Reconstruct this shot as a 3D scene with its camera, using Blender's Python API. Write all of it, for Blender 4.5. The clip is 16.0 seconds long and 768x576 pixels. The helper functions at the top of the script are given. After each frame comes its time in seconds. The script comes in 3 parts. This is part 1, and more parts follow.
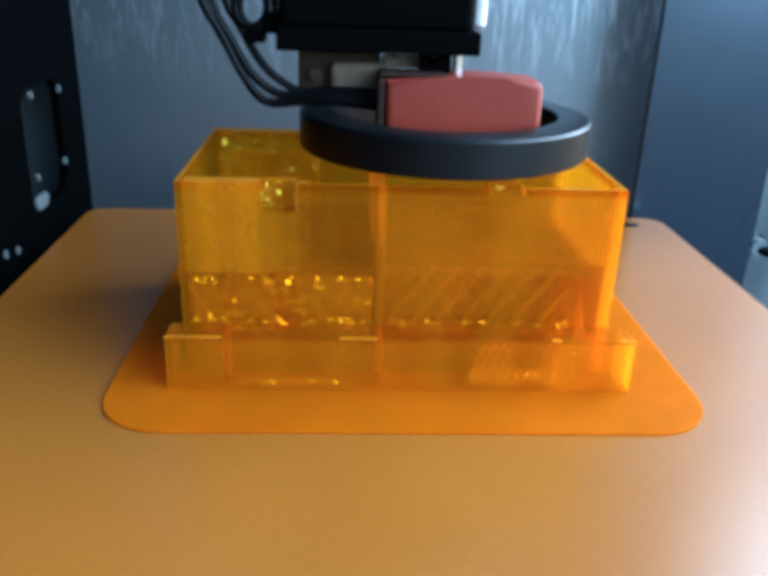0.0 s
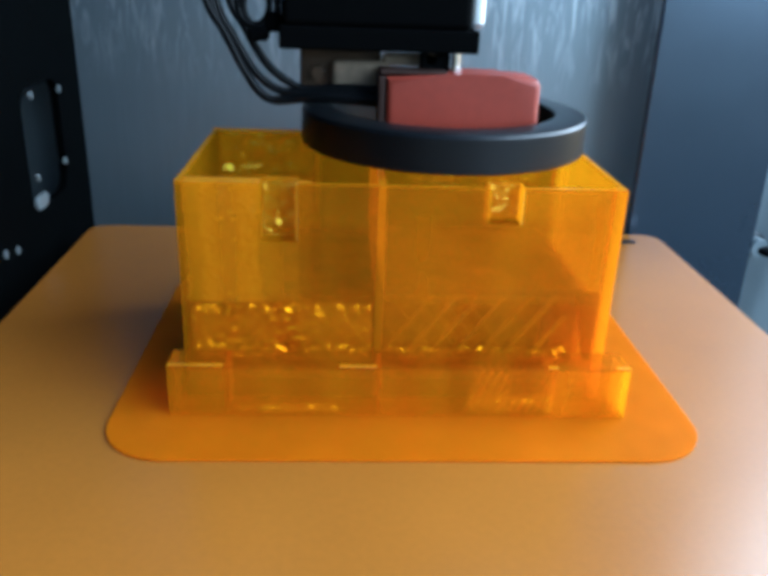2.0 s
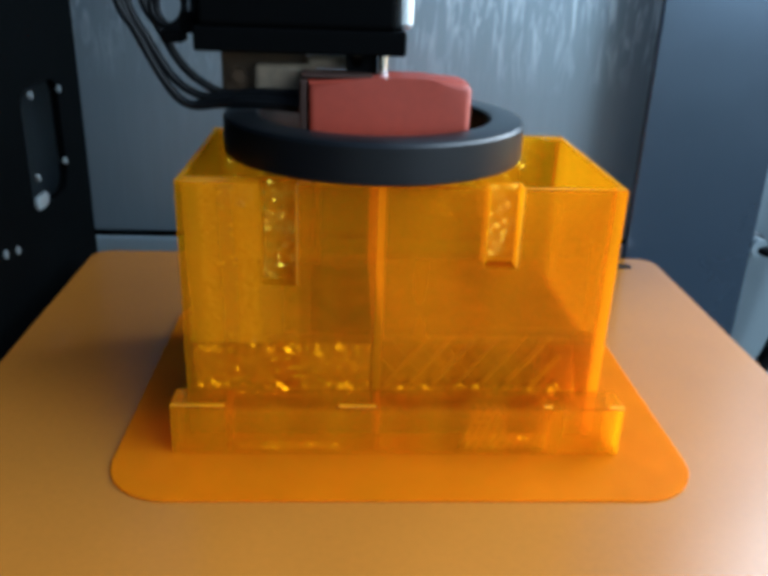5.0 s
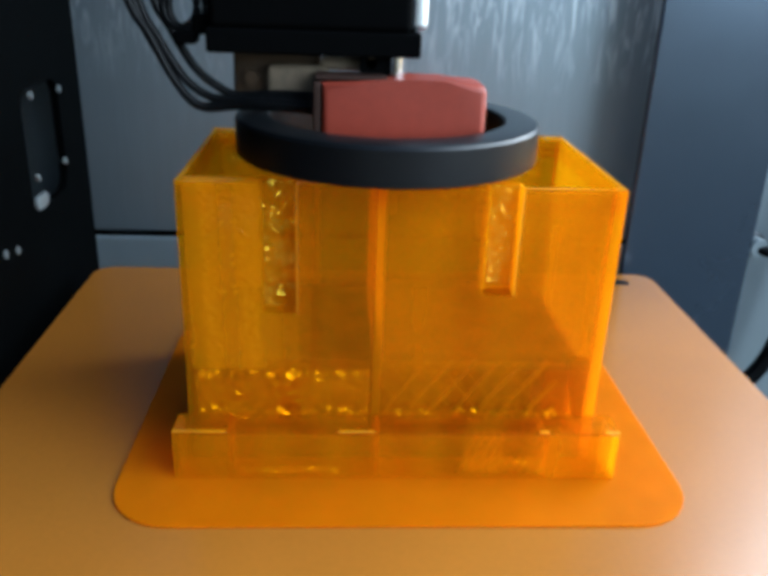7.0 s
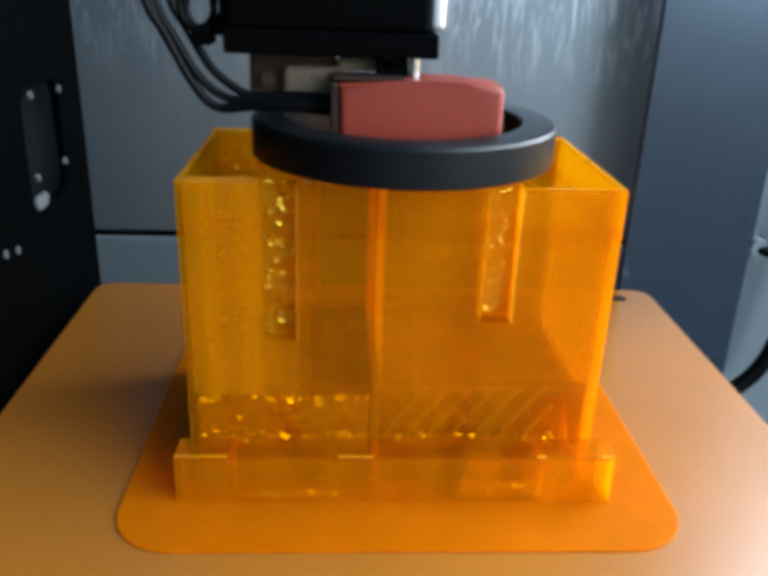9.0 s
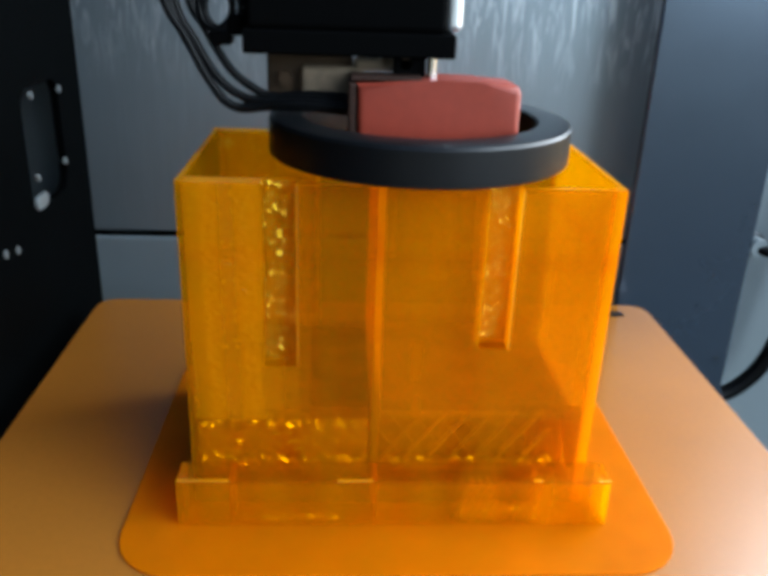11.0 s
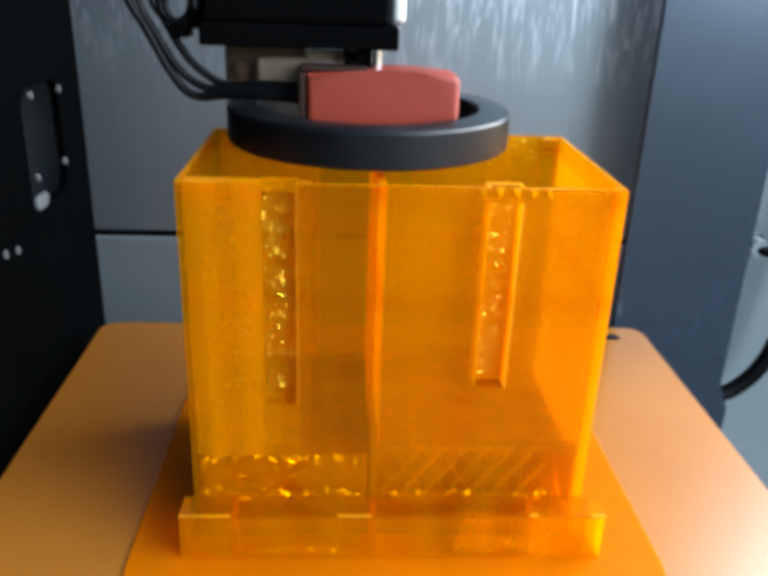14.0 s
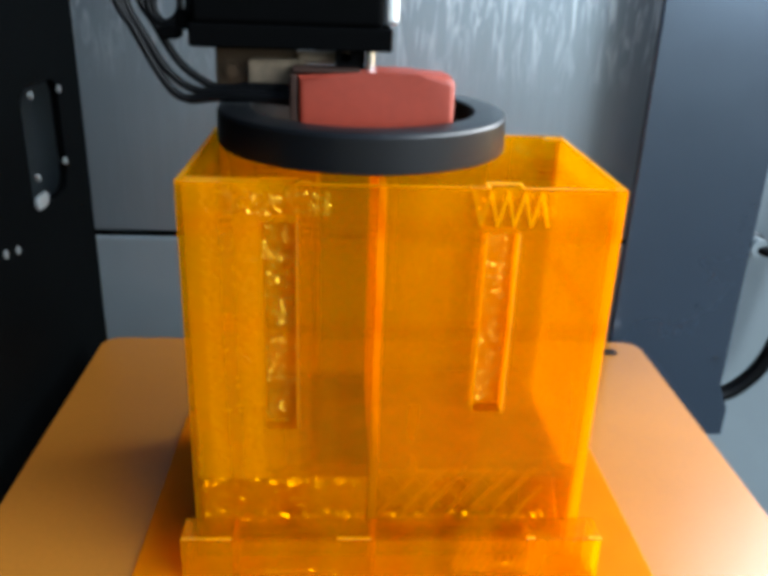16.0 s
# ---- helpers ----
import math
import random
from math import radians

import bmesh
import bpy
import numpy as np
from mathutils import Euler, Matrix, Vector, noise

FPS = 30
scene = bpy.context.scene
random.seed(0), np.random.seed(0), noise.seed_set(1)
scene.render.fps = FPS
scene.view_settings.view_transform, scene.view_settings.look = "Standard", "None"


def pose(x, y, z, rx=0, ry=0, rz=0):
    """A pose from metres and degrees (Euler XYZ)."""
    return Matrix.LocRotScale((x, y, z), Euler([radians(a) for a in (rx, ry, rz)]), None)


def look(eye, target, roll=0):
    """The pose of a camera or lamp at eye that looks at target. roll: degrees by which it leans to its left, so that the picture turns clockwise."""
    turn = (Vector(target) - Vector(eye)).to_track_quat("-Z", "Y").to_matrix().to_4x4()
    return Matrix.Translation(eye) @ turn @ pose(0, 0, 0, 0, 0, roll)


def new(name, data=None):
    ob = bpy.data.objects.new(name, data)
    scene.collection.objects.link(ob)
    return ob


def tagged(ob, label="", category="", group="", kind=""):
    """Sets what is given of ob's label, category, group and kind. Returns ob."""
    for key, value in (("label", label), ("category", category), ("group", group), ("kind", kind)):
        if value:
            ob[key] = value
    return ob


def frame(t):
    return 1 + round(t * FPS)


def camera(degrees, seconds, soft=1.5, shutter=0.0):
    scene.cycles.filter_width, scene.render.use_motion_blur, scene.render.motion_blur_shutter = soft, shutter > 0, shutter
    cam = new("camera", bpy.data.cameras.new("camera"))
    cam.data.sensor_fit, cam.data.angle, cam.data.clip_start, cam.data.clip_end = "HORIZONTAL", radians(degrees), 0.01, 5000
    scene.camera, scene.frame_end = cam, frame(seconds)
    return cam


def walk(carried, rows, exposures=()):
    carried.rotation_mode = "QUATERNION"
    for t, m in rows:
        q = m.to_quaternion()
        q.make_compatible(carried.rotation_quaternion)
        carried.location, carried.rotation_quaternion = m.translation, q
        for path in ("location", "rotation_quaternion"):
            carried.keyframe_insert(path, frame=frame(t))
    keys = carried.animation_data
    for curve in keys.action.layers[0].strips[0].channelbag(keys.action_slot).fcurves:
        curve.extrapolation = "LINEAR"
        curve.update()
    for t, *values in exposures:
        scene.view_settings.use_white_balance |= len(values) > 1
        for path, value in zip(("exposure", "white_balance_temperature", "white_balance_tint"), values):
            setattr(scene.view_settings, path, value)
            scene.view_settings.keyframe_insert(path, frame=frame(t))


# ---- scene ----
cam = camera(52.04, 16.0, soft=5.0)
EYE = (-0.01394, -0.16702, 0.0452)
AIM = (-0.002665, 0.017385, -0.031363)
walk(cam, [(0.0, look(EYE, AIM, 2.169)), (16.0, look(EYE, AIM, 2.169))],
     exposures=[(0.0, 0.98, 5200, 3), (1.0, 0.82, 5300, 3), (2.0, 0.93, 5450, 4), (4.0, 0.9, 5700, 5), (9.0, 0.93, 6400, 9), (12.5, 1.04, 6550, 10), (14.0, 1.32, 6650, 11), (15.0, 1.24, 6750, 11), (16.0, 1.38, 6800, 11)])

# ---- light ----
world = bpy.data.worlds.new("world")
scene.world = world
world.use_nodes = True
sky = world.node_tree.nodes.new("ShaderNodeTexSky")
sky.sky_type, sky.sun_disc = "NISHITA", False
sky.sun_elevation, sky.sun_rotation = radians(35), radians(60)
world.node_tree.nodes["Background"].inputs["Strength"].default_value = 0.18
world.node_tree.links.new(sky.outputs["Color"], world.node_tree.nodes["Background"].inputs["Color"])


def lamp(name, place, target, size_x, size_y, watts, colour):
    data = bpy.data.lights.new(name, "AREA")
    data.shape, data.size, data.size_y, data.energy, data.color = "RECTANGLE", size_x, size_y, watts, colour
    ob = new(name, data)
    ob.matrix_world = look(place, target)
    return ob


lamp("window_light", (0.85, -0.42, 0.49), (0.0, -0.42, 0.0), 2.60, 0.90, 52.0, (0.75, 0.89, 1.0))


# ---- materials ----
def material(name):
    m = bpy.data.materials.new(name)
    m.use_nodes = True
    return m, m.node_tree.nodes, m.node_tree.links, m.node_tree.nodes["Principled BSDF"]


def add(nodes, kind, **values):
    n = nodes.new("ShaderNode" + kind)
    for key, value in values.items():
        n.inputs[key.replace("_", " ")].default_value = value
    return n


def surface(name, colour, rough, metal=0.0, vary=0.25, grain=60.0, bump=0.1, stretch=(1, 1, 1), distance=0.001, spots=9.0, spec=0.5, wear=0.08):
    """Colour with two scales of variation, rough patches and fine relief."""
    m, nodes, links, bsdf = material(name)
    bsdf.inputs["Metallic"].default_value = metal
    bsdf.inputs["Specular IOR Level"].default_value = spec
    co = nodes.new("ShaderNodeTexCoord")
    mp = add(nodes, "Mapping", Scale=stretch)
    links.new(co.outputs["Object"], mp.inputs["Vector"])
    fine = add(nodes, "TexNoise", Scale=grain, Detail=6.0, Roughness=0.65)
    wide = add(nodes, "TexNoise", Scale=spots, Detail=3.0)
    links.new(mp.outputs["Vector"], fine.inputs["Vector"])
    links.new(co.outputs["Object"], wide.inputs["Vector"])
    both = nodes.new("ShaderNodeMath")
    both.operation = "MULTIPLY_ADD"
    links.new(fine.outputs["Fac"], both.inputs[0])
    both.inputs[1].default_value = 0.5
    half = nodes.new("ShaderNodeMath")
    half.operation = "MULTIPLY"
    links.new(wide.outputs["Fac"], half.inputs[0])
    half.inputs[1].default_value = 0.5
    links.new(half.outputs[0], both.inputs[2])
    ramp = nodes.new("ShaderNodeValToRGB")
    e = ramp.color_ramp.elements
    e[0].position, e[1].position = 0.3, 0.7
    e[0].color = (*[c * (1 - vary) for c in colour], 1)
    e[1].color = (*[min(1, c * (1 + vary)) for c in colour], 1)
    links.new(both.outputs[0], ramp.inputs["Fac"])
    links.new(ramp.outputs["Color"], bsdf.inputs["Base Color"])
    rr = add(nodes, "MapRange", To_Min=max(0.02, rough - wear), To_Max=min(1, rough + wear))
    links.new(both.outputs[0], rr.inputs["Value"])
    links.new(rr.outputs["Result"], bsdf.inputs["Roughness"])
    bp = add(nodes, "Bump", Strength=bump, Distance=distance)
    links.new(fine.outputs["Fac"], bp.inputs["Height"])
    links.new(bp.outputs["Normal"], bsdf.inputs["Normal"])
    return m


def amber(name, colour, clear, rough=0.22, bump=0.2, glitter=0.0, gloss=0.003, tint=(1.0, 0.80, 0.02, 1), uneven=0.12, shiny=(1.0, 0.88, 0.45, 1)):
    """Tinted see-through plastic with fine horizontal layer lines."""
    m, nodes, links, bsdf = material(name)
    bsdf.inputs["Roughness"].default_value = rough
    bsdf.inputs["Specular IOR Level"].default_value = 0.0
    co = nodes.new("ShaderNodeTexCoord")
    own = nodes.new("ShaderNodeObjectInfo")
    shift = nodes.new("ShaderNodeVectorMath")
    shift.operation = "ADD"
    links.new(co.outputs["Object"], shift.inputs[0])
    links.new(own.outputs["Random"], shift.inputs[1])
    noise_a = add(nodes, "TexNoise", Scale=45.0, Detail=3.0)
    links.new(co.outputs["Object"], noise_a.inputs["Vector"])
    mp = add(nodes, "Mapping", Scale=(60, 60, 2200))
    links.new(shift.outputs[0], mp.inputs["Vector"])
    lines = add(nodes, "TexNoise", Scale=1.0, Detail=2.0)
    links.new(mp.outputs["Vector"], lines.inputs["Vector"])
    cells = add(nodes, "TexNoise", Scale=650.0, Detail=3.0)
    links.new(shift.outputs[0], cells.inputs["Vector"])
    sparse = add(nodes, "MapRange", From_Min=0.55, From_Max=0.75)
    links.new(cells.outputs["Fac"], sparse.inputs["Value"])
    mixh = nodes.new("ShaderNodeMath")
    mixh.operation = "MULTIPLY_ADD"
    links.new(sparse.outputs["Result"], mixh.inputs[0])
    mixh.inputs[1].default_value = 0.1 + glitter
    links.new(lines.outputs["Fac"], mixh.inputs[2])
    bp = add(nodes, "Bump", Strength=bump, Distance=0.0004)
    links.new(mixh.outputs[0], bp.inputs["Height"])
    links.new(bp.outputs["Normal"], bsdf.inputs["Normal"])
    ramp = nodes.new("ShaderNodeValToRGB")
    e = ramp.color_ramp.elements
    e[0].position, e[1].position = 0.3, 0.72
    e[0].color = (*[c * 0.92 for c in colour], 1)
    e[1].color = (*[min(1, c * 1.07) for c in colour], 1)
    links.new(noise_a.outputs["Fac"], ramp.inputs["Fac"])
    links.new(ramp.outputs["Color"], bsdf.inputs["Base Color"])
    trans = nodes.new("ShaderNodeBsdfTranslucent")
    links.new(ramp.outputs["Color"], trans.inputs["Color"])
    milk = nodes.new("ShaderNodeMixShader")
    milk.inputs[0].default_value = 0.65
    links.new(bsdf.outputs[0], milk.inputs[1])
    links.new(trans.outputs[0], milk.inputs[2])
    see = nodes.new("ShaderNodeBsdfTransparent")
    see.inputs["Color"].default_value = tint
    body = nodes.new("ShaderNodeMixShader")
    bands = add(nodes, "Mapping", Scale=(95, 95, 4))
    links.new(co.outputs["Object"], bands.inputs["Vector"])
    thick = add(nodes, "TexNoise", Scale=1.0, Detail=0.5)
    links.new(bands.outputs["Vector"], thick.inputs["Vector"])
    vary = add(nodes, "MapRange", From_Min=0.3, From_Max=0.7, To_Min=clear - uneven, To_Max=min(0.97, clear + uneven))
    links.new(thick.outputs["Fac"], vary.inputs["Value"])
    mottle = nodes.new("ShaderNodeMath")
    mottle.operation = "MULTIPLY_ADD"
    links.new(sparse.outputs["Result"], mottle.inputs[0])
    mottle.inputs[1].default_value = -0.10 * min(glitter, 2.0)
    links.new(vary.outputs["Result"], mottle.inputs[2])
    links.new(mottle.outputs[0], body.inputs[0])
    links.new(milk.outputs[0], body.inputs[1])
    links.new(see.outputs[0], body.inputs[2])
    shine = add(nodes, "BsdfAnisotropic", Roughness=rough, Color=shiny)
    links.new(bp.outputs["Normal"], shine.inputs["Normal"])
    weight = add(nodes, "LayerWeight", Blend=0.3)
    links.new(bp.outputs["Normal"], weight.inputs["Normal"])
    scaled = nodes.new("ShaderNodeMath")
    scaled.operation = "MULTIPLY_ADD"
    links.new(weight.outputs["Facing"], scaled.inputs[0])
    scaled.inputs[1].default_value, scaled.inputs[2].default_value = 0.05, gloss
    out = nodes.new("ShaderNodeMixShader")
    links.new(scaled.outputs[0], out.inputs[0])
    links.new(body.outputs[0], out.inputs[1])
    links.new(shine.outputs[0], out.inputs[2])
    links.new(out.outputs[0], nodes["Material Output"].inputs["Surface"])
    return m


AMBER = amber("amber_plastic", (0.60, 0.262, 0.0002), 0.63, uneven=0.07, gloss=0.008)
AMBER_CLEAR = amber("amber_thin_wall", (0.52, 0.242, 0.001), 0.77, bump=0.3, glitter=0.3, gloss=0.006, tint=(1.0, 0.82, 0.05, 1))
AMBER_CORE = amber("amber_infill", (0.84, 0.43, 0.0002), 0.64, rough=0.2, glitter=0.35, bump=0.35, gloss=0.012)
AMBER_LIP = amber("amber_lip", (0.82, 0.39, 0.0002), 0.72, rough=0.2, glitter=0.3, bump=0.3, gloss=0.01, uneven=0.08)
AMBER_GLINT = amber("amber_rough_infill", (0.66, 0.38, 0.004), 0.78, rough=0.16, glitter=0.5, bump=0.2, gloss=0.075, tint=(1.0, 0.84, 0.10, 1), shiny=(1.0, 0.80, 0.08, 1))
AMBER_SHARD = amber("amber_loose_infill", (0.46, 0.27, 0.004), 0.82, rough=0.17, glitter=0.4, bump=0.2, gloss=0.44, tint=(1.0, 0.84, 0.10, 1), shiny=(1.0, 0.88, 0.45, 1))
# Brighter copy of the amber, with the lit rim put into its colour.
AMBER_RIM = amber("amber_lit_rim", (0.88, 0.49, 0.001), 0.54, rough=0.25, glitter=0.5, bump=0.3, gloss=0.10)
AMBER_WEB = amber("amber_web", (0.90, 0.60, 0.002), 0.60, rough=0.15, bump=0.4, gloss=0.03, tint=(1.0, 0.93, 0.15, 1))
# Darker amber: the shadow seen through the corner is in the colour.
AMBER_CORNER = amber("amber_shaded_corner", (0.58, 0.21, 0.0005), 0.45, gloss=0.01)
INFILL_BLOCK = surface("amber_packed_infill", (0.42, 0.230, 0.008), 0.35, vary=0.35, grain=420, bump=0.6, distance=0.001, spots=160, spec=0.5)
AMBER_DEEP = amber("amber_thick", (0.84, 0.31, 0.0005), 0.56, gloss=0.008)
BED = surface("orange_bed_sheet", (0.245, 0.086, 0.0100), 0.26, vary=0.10, grain=600, bump=0.012, distance=0.0002, spots=22, spec=0.5, wear=0.02)
STEEL = surface("brushed_steel", (0.170, 0.205, 0.230), 0.42, metal=0.8, vary=0.07, grain=260, stretch=(1, 1, 0.12), bump=0.18, distance=0.0010, spots=16)


def reflection_streaks(m):
    """Pale streaks painted into the colour for the reflections on the upper part of the sheet."""
    nodes, links = m.node_tree.nodes, m.node_tree.links
    bsdf = nodes["Principled BSDF"]
    co = nodes.new("ShaderNodeTexCoord")
    mp = add(nodes, "Mapping", Scale=(1, 1, 0.16), Rotation=(0, radians(8), 0))
    links.new(co.outputs["Object"], mp.inputs["Vector"])
    n = add(nodes, "TexNoise", Scale=290.0, Detail=3.0, Roughness=0.6, Distortion=0.8)
    links.new(mp.outputs["Vector"], n.inputs["Vector"])
    cut = add(nodes, "MapRange", From_Min=0.48, From_Max=0.72)
    links.new(n.outputs["Fac"], cut.inputs["Value"])
    xyz = nodes.new("ShaderNodeSeparateXYZ")
    links.new(co.outputs["Object"], xyz.inputs[0])
    high = add(nodes, "MapRange", From_Min=-0.005, From_Max=0.028)
    links.new(xyz.outputs["Z"], high.inputs["Value"])
    both = nodes.new("ShaderNodeMath")
    both.operation = "MULTIPLY"
    links.new(cut.outputs["Result"], both.inputs[0])
    links.new(high.outputs["Result"], both.inputs[1])
    old = bsdf.inputs["Base Color"].links[0].from_socket
    mix = nodes.new("ShaderNodeMix")
    mix.data_type = "RGBA"
    links.new(both.outputs[0], mix.inputs["Factor"])
    links.new(old, mix.inputs[6])
    mix.inputs[7].default_value = (0.40, 0.45, 0.49, 1)
    links.new(mix.outputs[2], bsdf.inputs["Base Color"])


reflection_streaks(STEEL)
GREY = surface("grey_painted_metal", (0.09, 0.11, 0.12), 0.5, vary=0.08)
BLACK = surface("black_painted_metal", (0.0010, 0.0012, 0.0013), 0.55, vary=0.3, spec=0.01)
BLACK_PLASTIC = surface("black_plastic", (0.018, 0.019, 0.021), 0.42, vary=0.2, grain=500, bump=0.15, distance=0.0003)
CARRIAGE = surface("matt_black_plastic", (0.0010, 0.0011, 0.0012), 0.6, vary=0.2, grain=400, spec=0.012)
RED = surface("red_silicone", (0.165, 0.022, 0.011), 0.55, vary=0.18, grain=350, bump=0.2, distance=0.0003, spec=0.25)
RUBBER = surface("black_cable_sheath", (0.002, 0.0022, 0.0025), 0.4, vary=0.2, spec=0.06)
CHROME = surface("bright_steel", (0.75, 0.75, 0.76), 0.2, metal=1.0, vary=0.05)
DARK = surface("dark_grey_paint", (0.0028, 0.0034, 0.0034), 0.5, vary=0.2, spec=0.15)
POST = surface("satin_black_metal", (0.056, 0.079, 0.110), 0.24, metal=0.7, spec=0.5, vary=0.06, grain=40, bump=0.03)
DUCT = surface("charcoal_plastic", (0.0028, 0.0034, 0.0042), 0.36, spec=0.22, vary=0.15, grain=700, bump=0.10, distance=0.0002)
# Brown of the clamp plate, and of the sock's side in shade.
BROWN = surface("brown_metal_and_shaded_side", (0.02, 0.009, 0.006), 0.6, vary=0.3, grain=300, spec=0.15)
STEEL_BRIGHT = surface("satin_steel_strip", (0.55, 0.58, 0.6), 0.35, metal=0.8, vary=0.08)
# Grey for the drawn glints and the lit edge on the side plate.
GLINT_GREY = surface("glint_grey", (0.11, 0.12, 0.12), 0.45, vary=0.2)
BRIM = amber("amber_brim", (0.76, 0.245, 0.0002), 0.20, rough=0.4, gloss=0.0, uneven=0.05)
BRASS = surface("tape_wrapped_heater", (0.034, 0.019, 0.009), 0.5, metal=0.2, vary=0.4, grain=200, spec=0.2)
PALE = surface("pale_fibre_wrap", (0.12, 0.09, 0.062), 0.7, vary=0.4, grain=300, spec=0.1)


# ---- shaping ----
def empty(name, place=(0, 0, 0)):
    ob = new(name)
    ob.empty_display_size = 0.01
    ob.location = place
    return ob


def part(name, bm, mat, parent=None, label="", smooth=False):
    bmesh.ops.recalc_face_normals(bm, faces=bm.faces)
    me = bpy.data.meshes.new(name)
    bm.to_mesh(me)
    bm.free()
    me.materials.append(mat)
    if smooth:
        for poly in me.polygons:
            poly.use_smooth = True
        me.set_sharp_from_angle(angle=radians(32))
    ob = new(name, me)
    ob.parent = parent
    return tagged(ob, label) if label else ob


def box(bm, x0, x1, y0, y1, z0, z1, skip_bottom=False, skip_top=False):
    v = [bm.verts.new((x, y, z)) for z in (z0, z1) for x, y in ((x0, y0), (x1, y0), (x1, y1), (x0, y1))]
    if not skip_bottom:
        bm.faces.new([v[3], v[2], v[1], v[0]])
    if not skip_top:
        bm.faces.new(v[4:])
    for i in range(4):
        j = (i + 1) % 4
        bm.faces.new((v[i], v[j], v[4 + j], v[4 + i]))
    return v


def soft_box(x0, x1, y0, y1, z0, z1, r, segments=3):
    bm = bmesh.new()
    box(bm, x0, x1, y0, y1, z0, z1)
    bmesh.ops.bevel(bm, geom=bm.edges[:], offset=r, segments=segments, affect="EDGES", profile=0.5)
    return bm


def slab(outline, z0, z1, r=0.0):
    """A flat piece from its outline, with a small bevel along both rims."""
    bm = bmesh.new()
    low = [bm.verts.new((x, y, z0)) for x, y in outline]
    top = [bm.verts.new((x, y, z1)) for x, y in outline]
    bm.faces.new(low[::-1])
    bm.faces.new(top)
    n = len(outline)
    for i in range(n):
        bm.faces.new((low[i], low[(i + 1) % n], top[(i + 1) % n], top[i]))
    if r:
        rim = [e for e in bm.edges if abs(e.verts[0].co.z - e.verts[1].co.z) < 1e-7]
        bmesh.ops.bevel(bm, geom=rim, offset=r, segments=2, affect="EDGES", profile=0.5)
    return bm


def round_rect(x0, x1, y0, y1, r, n=8):
    pts = []
    for cx, cy, a in ((x1 - r, y0 + r, -90), (x1 - r, y1 - r, 0), (x0 + r, y1 - r, 90), (x0 + r, y0 + r, 180)):
        for i in range(n + 1):
            b = radians(a + 90 * i / n)
            pts.append((cx + r * math.cos(b), cy + r * math.sin(b)))
    return pts


def lathe(profile, n=72, centre=(0, 0)):
    """A ring from a closed profile of (radius, height)."""
    bm = bmesh.new()
    rings = []
    for i in range(n):
        a = 2 * math.pi * i / n
        rings.append([bm.verts.new((centre[0] + r * math.cos(a), centre[1] + r * math.sin(a), z)) for r, z in profile])
    m = len(profile)
    for i in range(n):
        for j in range(m):
            bm.faces.new((rings[i][j], rings[(i + 1) % n][j], rings[(i + 1) % n][(j + 1) % m], rings[i][(j + 1) % m]))
    return bm


def rod(bm, a, b, r, n=12):
    a, b = Vector(a), Vector(b)
    q = (b - a).to_track_quat("Z", "Y")
    ends = []
    for p in (a, b):
        ends.append([bm.verts.new(p + q @ Vector((r * math.cos(2 * math.pi * i / n), r * math.sin(2 * math.pi * i / n), 0))) for i in range(n)])
    bm.faces.new(ends[0][::-1])
    bm.faces.new(ends[1])
    for i in range(n):
        bm.faces.new((ends[0][i], ends[0][(i + 1) % n], ends[1][(i + 1) % n], ends[1][i]))


def tube_mesh(points, r):
    """A cable along points, smoothed."""
    pts = [Vector(p) for p in points]
    line = []
    for i in range(len(pts) - 1):
        p0, p1, p2, p3 = pts[max(i - 1, 0)], pts[i], pts[i + 1], pts[min(i + 2, len(pts) - 1)]
        for k in range(8):
            s = k / 8
            line.append(0.5 * (2 * p1 + (p2 - p0) * s + (2 * p0 - 5 * p1 + 4 * p2 - p3) * s * s + (3 * p1 - p0 - 3 * p2 + p3) * s ** 3))
    line.append(pts[-1])
    bm = bmesh.new()
    rings = []
    n = 10
    for i, p in enumerate(line):
        d = (line[min(i + 1, len(line) - 1)] - line[max(i - 1, 0)]).normalized()
        side = d.cross(Vector((0, 1, 0.2))).normalized()
        up = side.cross(d)
        rings.append([bm.verts.new(p + r * (side * math.cos(2 * math.pi * k / n) + up * math.sin(2 * math.pi * k / n))) for k in range(n)])
    for a, b in zip(rings, rings[1:]):
        for k in range(n):
            bm.faces.new((a[k], a[(k + 1) % n], b[(k + 1) % n], b[k]))
    bm.faces.new(rings[0][::-1])
    bm.faces.new(rings[-1])
    return bm


# ---- the printer's frame ----
def holed_plate(outline, holes, thick):
    """A plate in the x-z plane of its own, with openings cut through it."""
    bm = bmesh.new()
    for loop in [outline] + holes:
        vs = [bm.verts.new((x, 0, z)) for x, z in loop]
        for i in range(len(vs)):
            bm.edges.new((vs[i], vs[(i + 1) % len(vs)]))
    bmesh.ops.triangle_fill(bm, edges=bm.edges[:], use_beauty=True, use_dissolve=False)
    out = bmesh.ops.extrude_face_region(bm, geom=bm.faces[:])
    bmesh.ops.translate(bm, verts=[g for g in out["geom"] if isinstance(g, bmesh.types.BMVert)], vec=(0, thick, 0))
    return bm


def turned(bm, m):
    bmesh.ops.transform(bm, matrix=m, verts=bm.verts[:])
    return bm


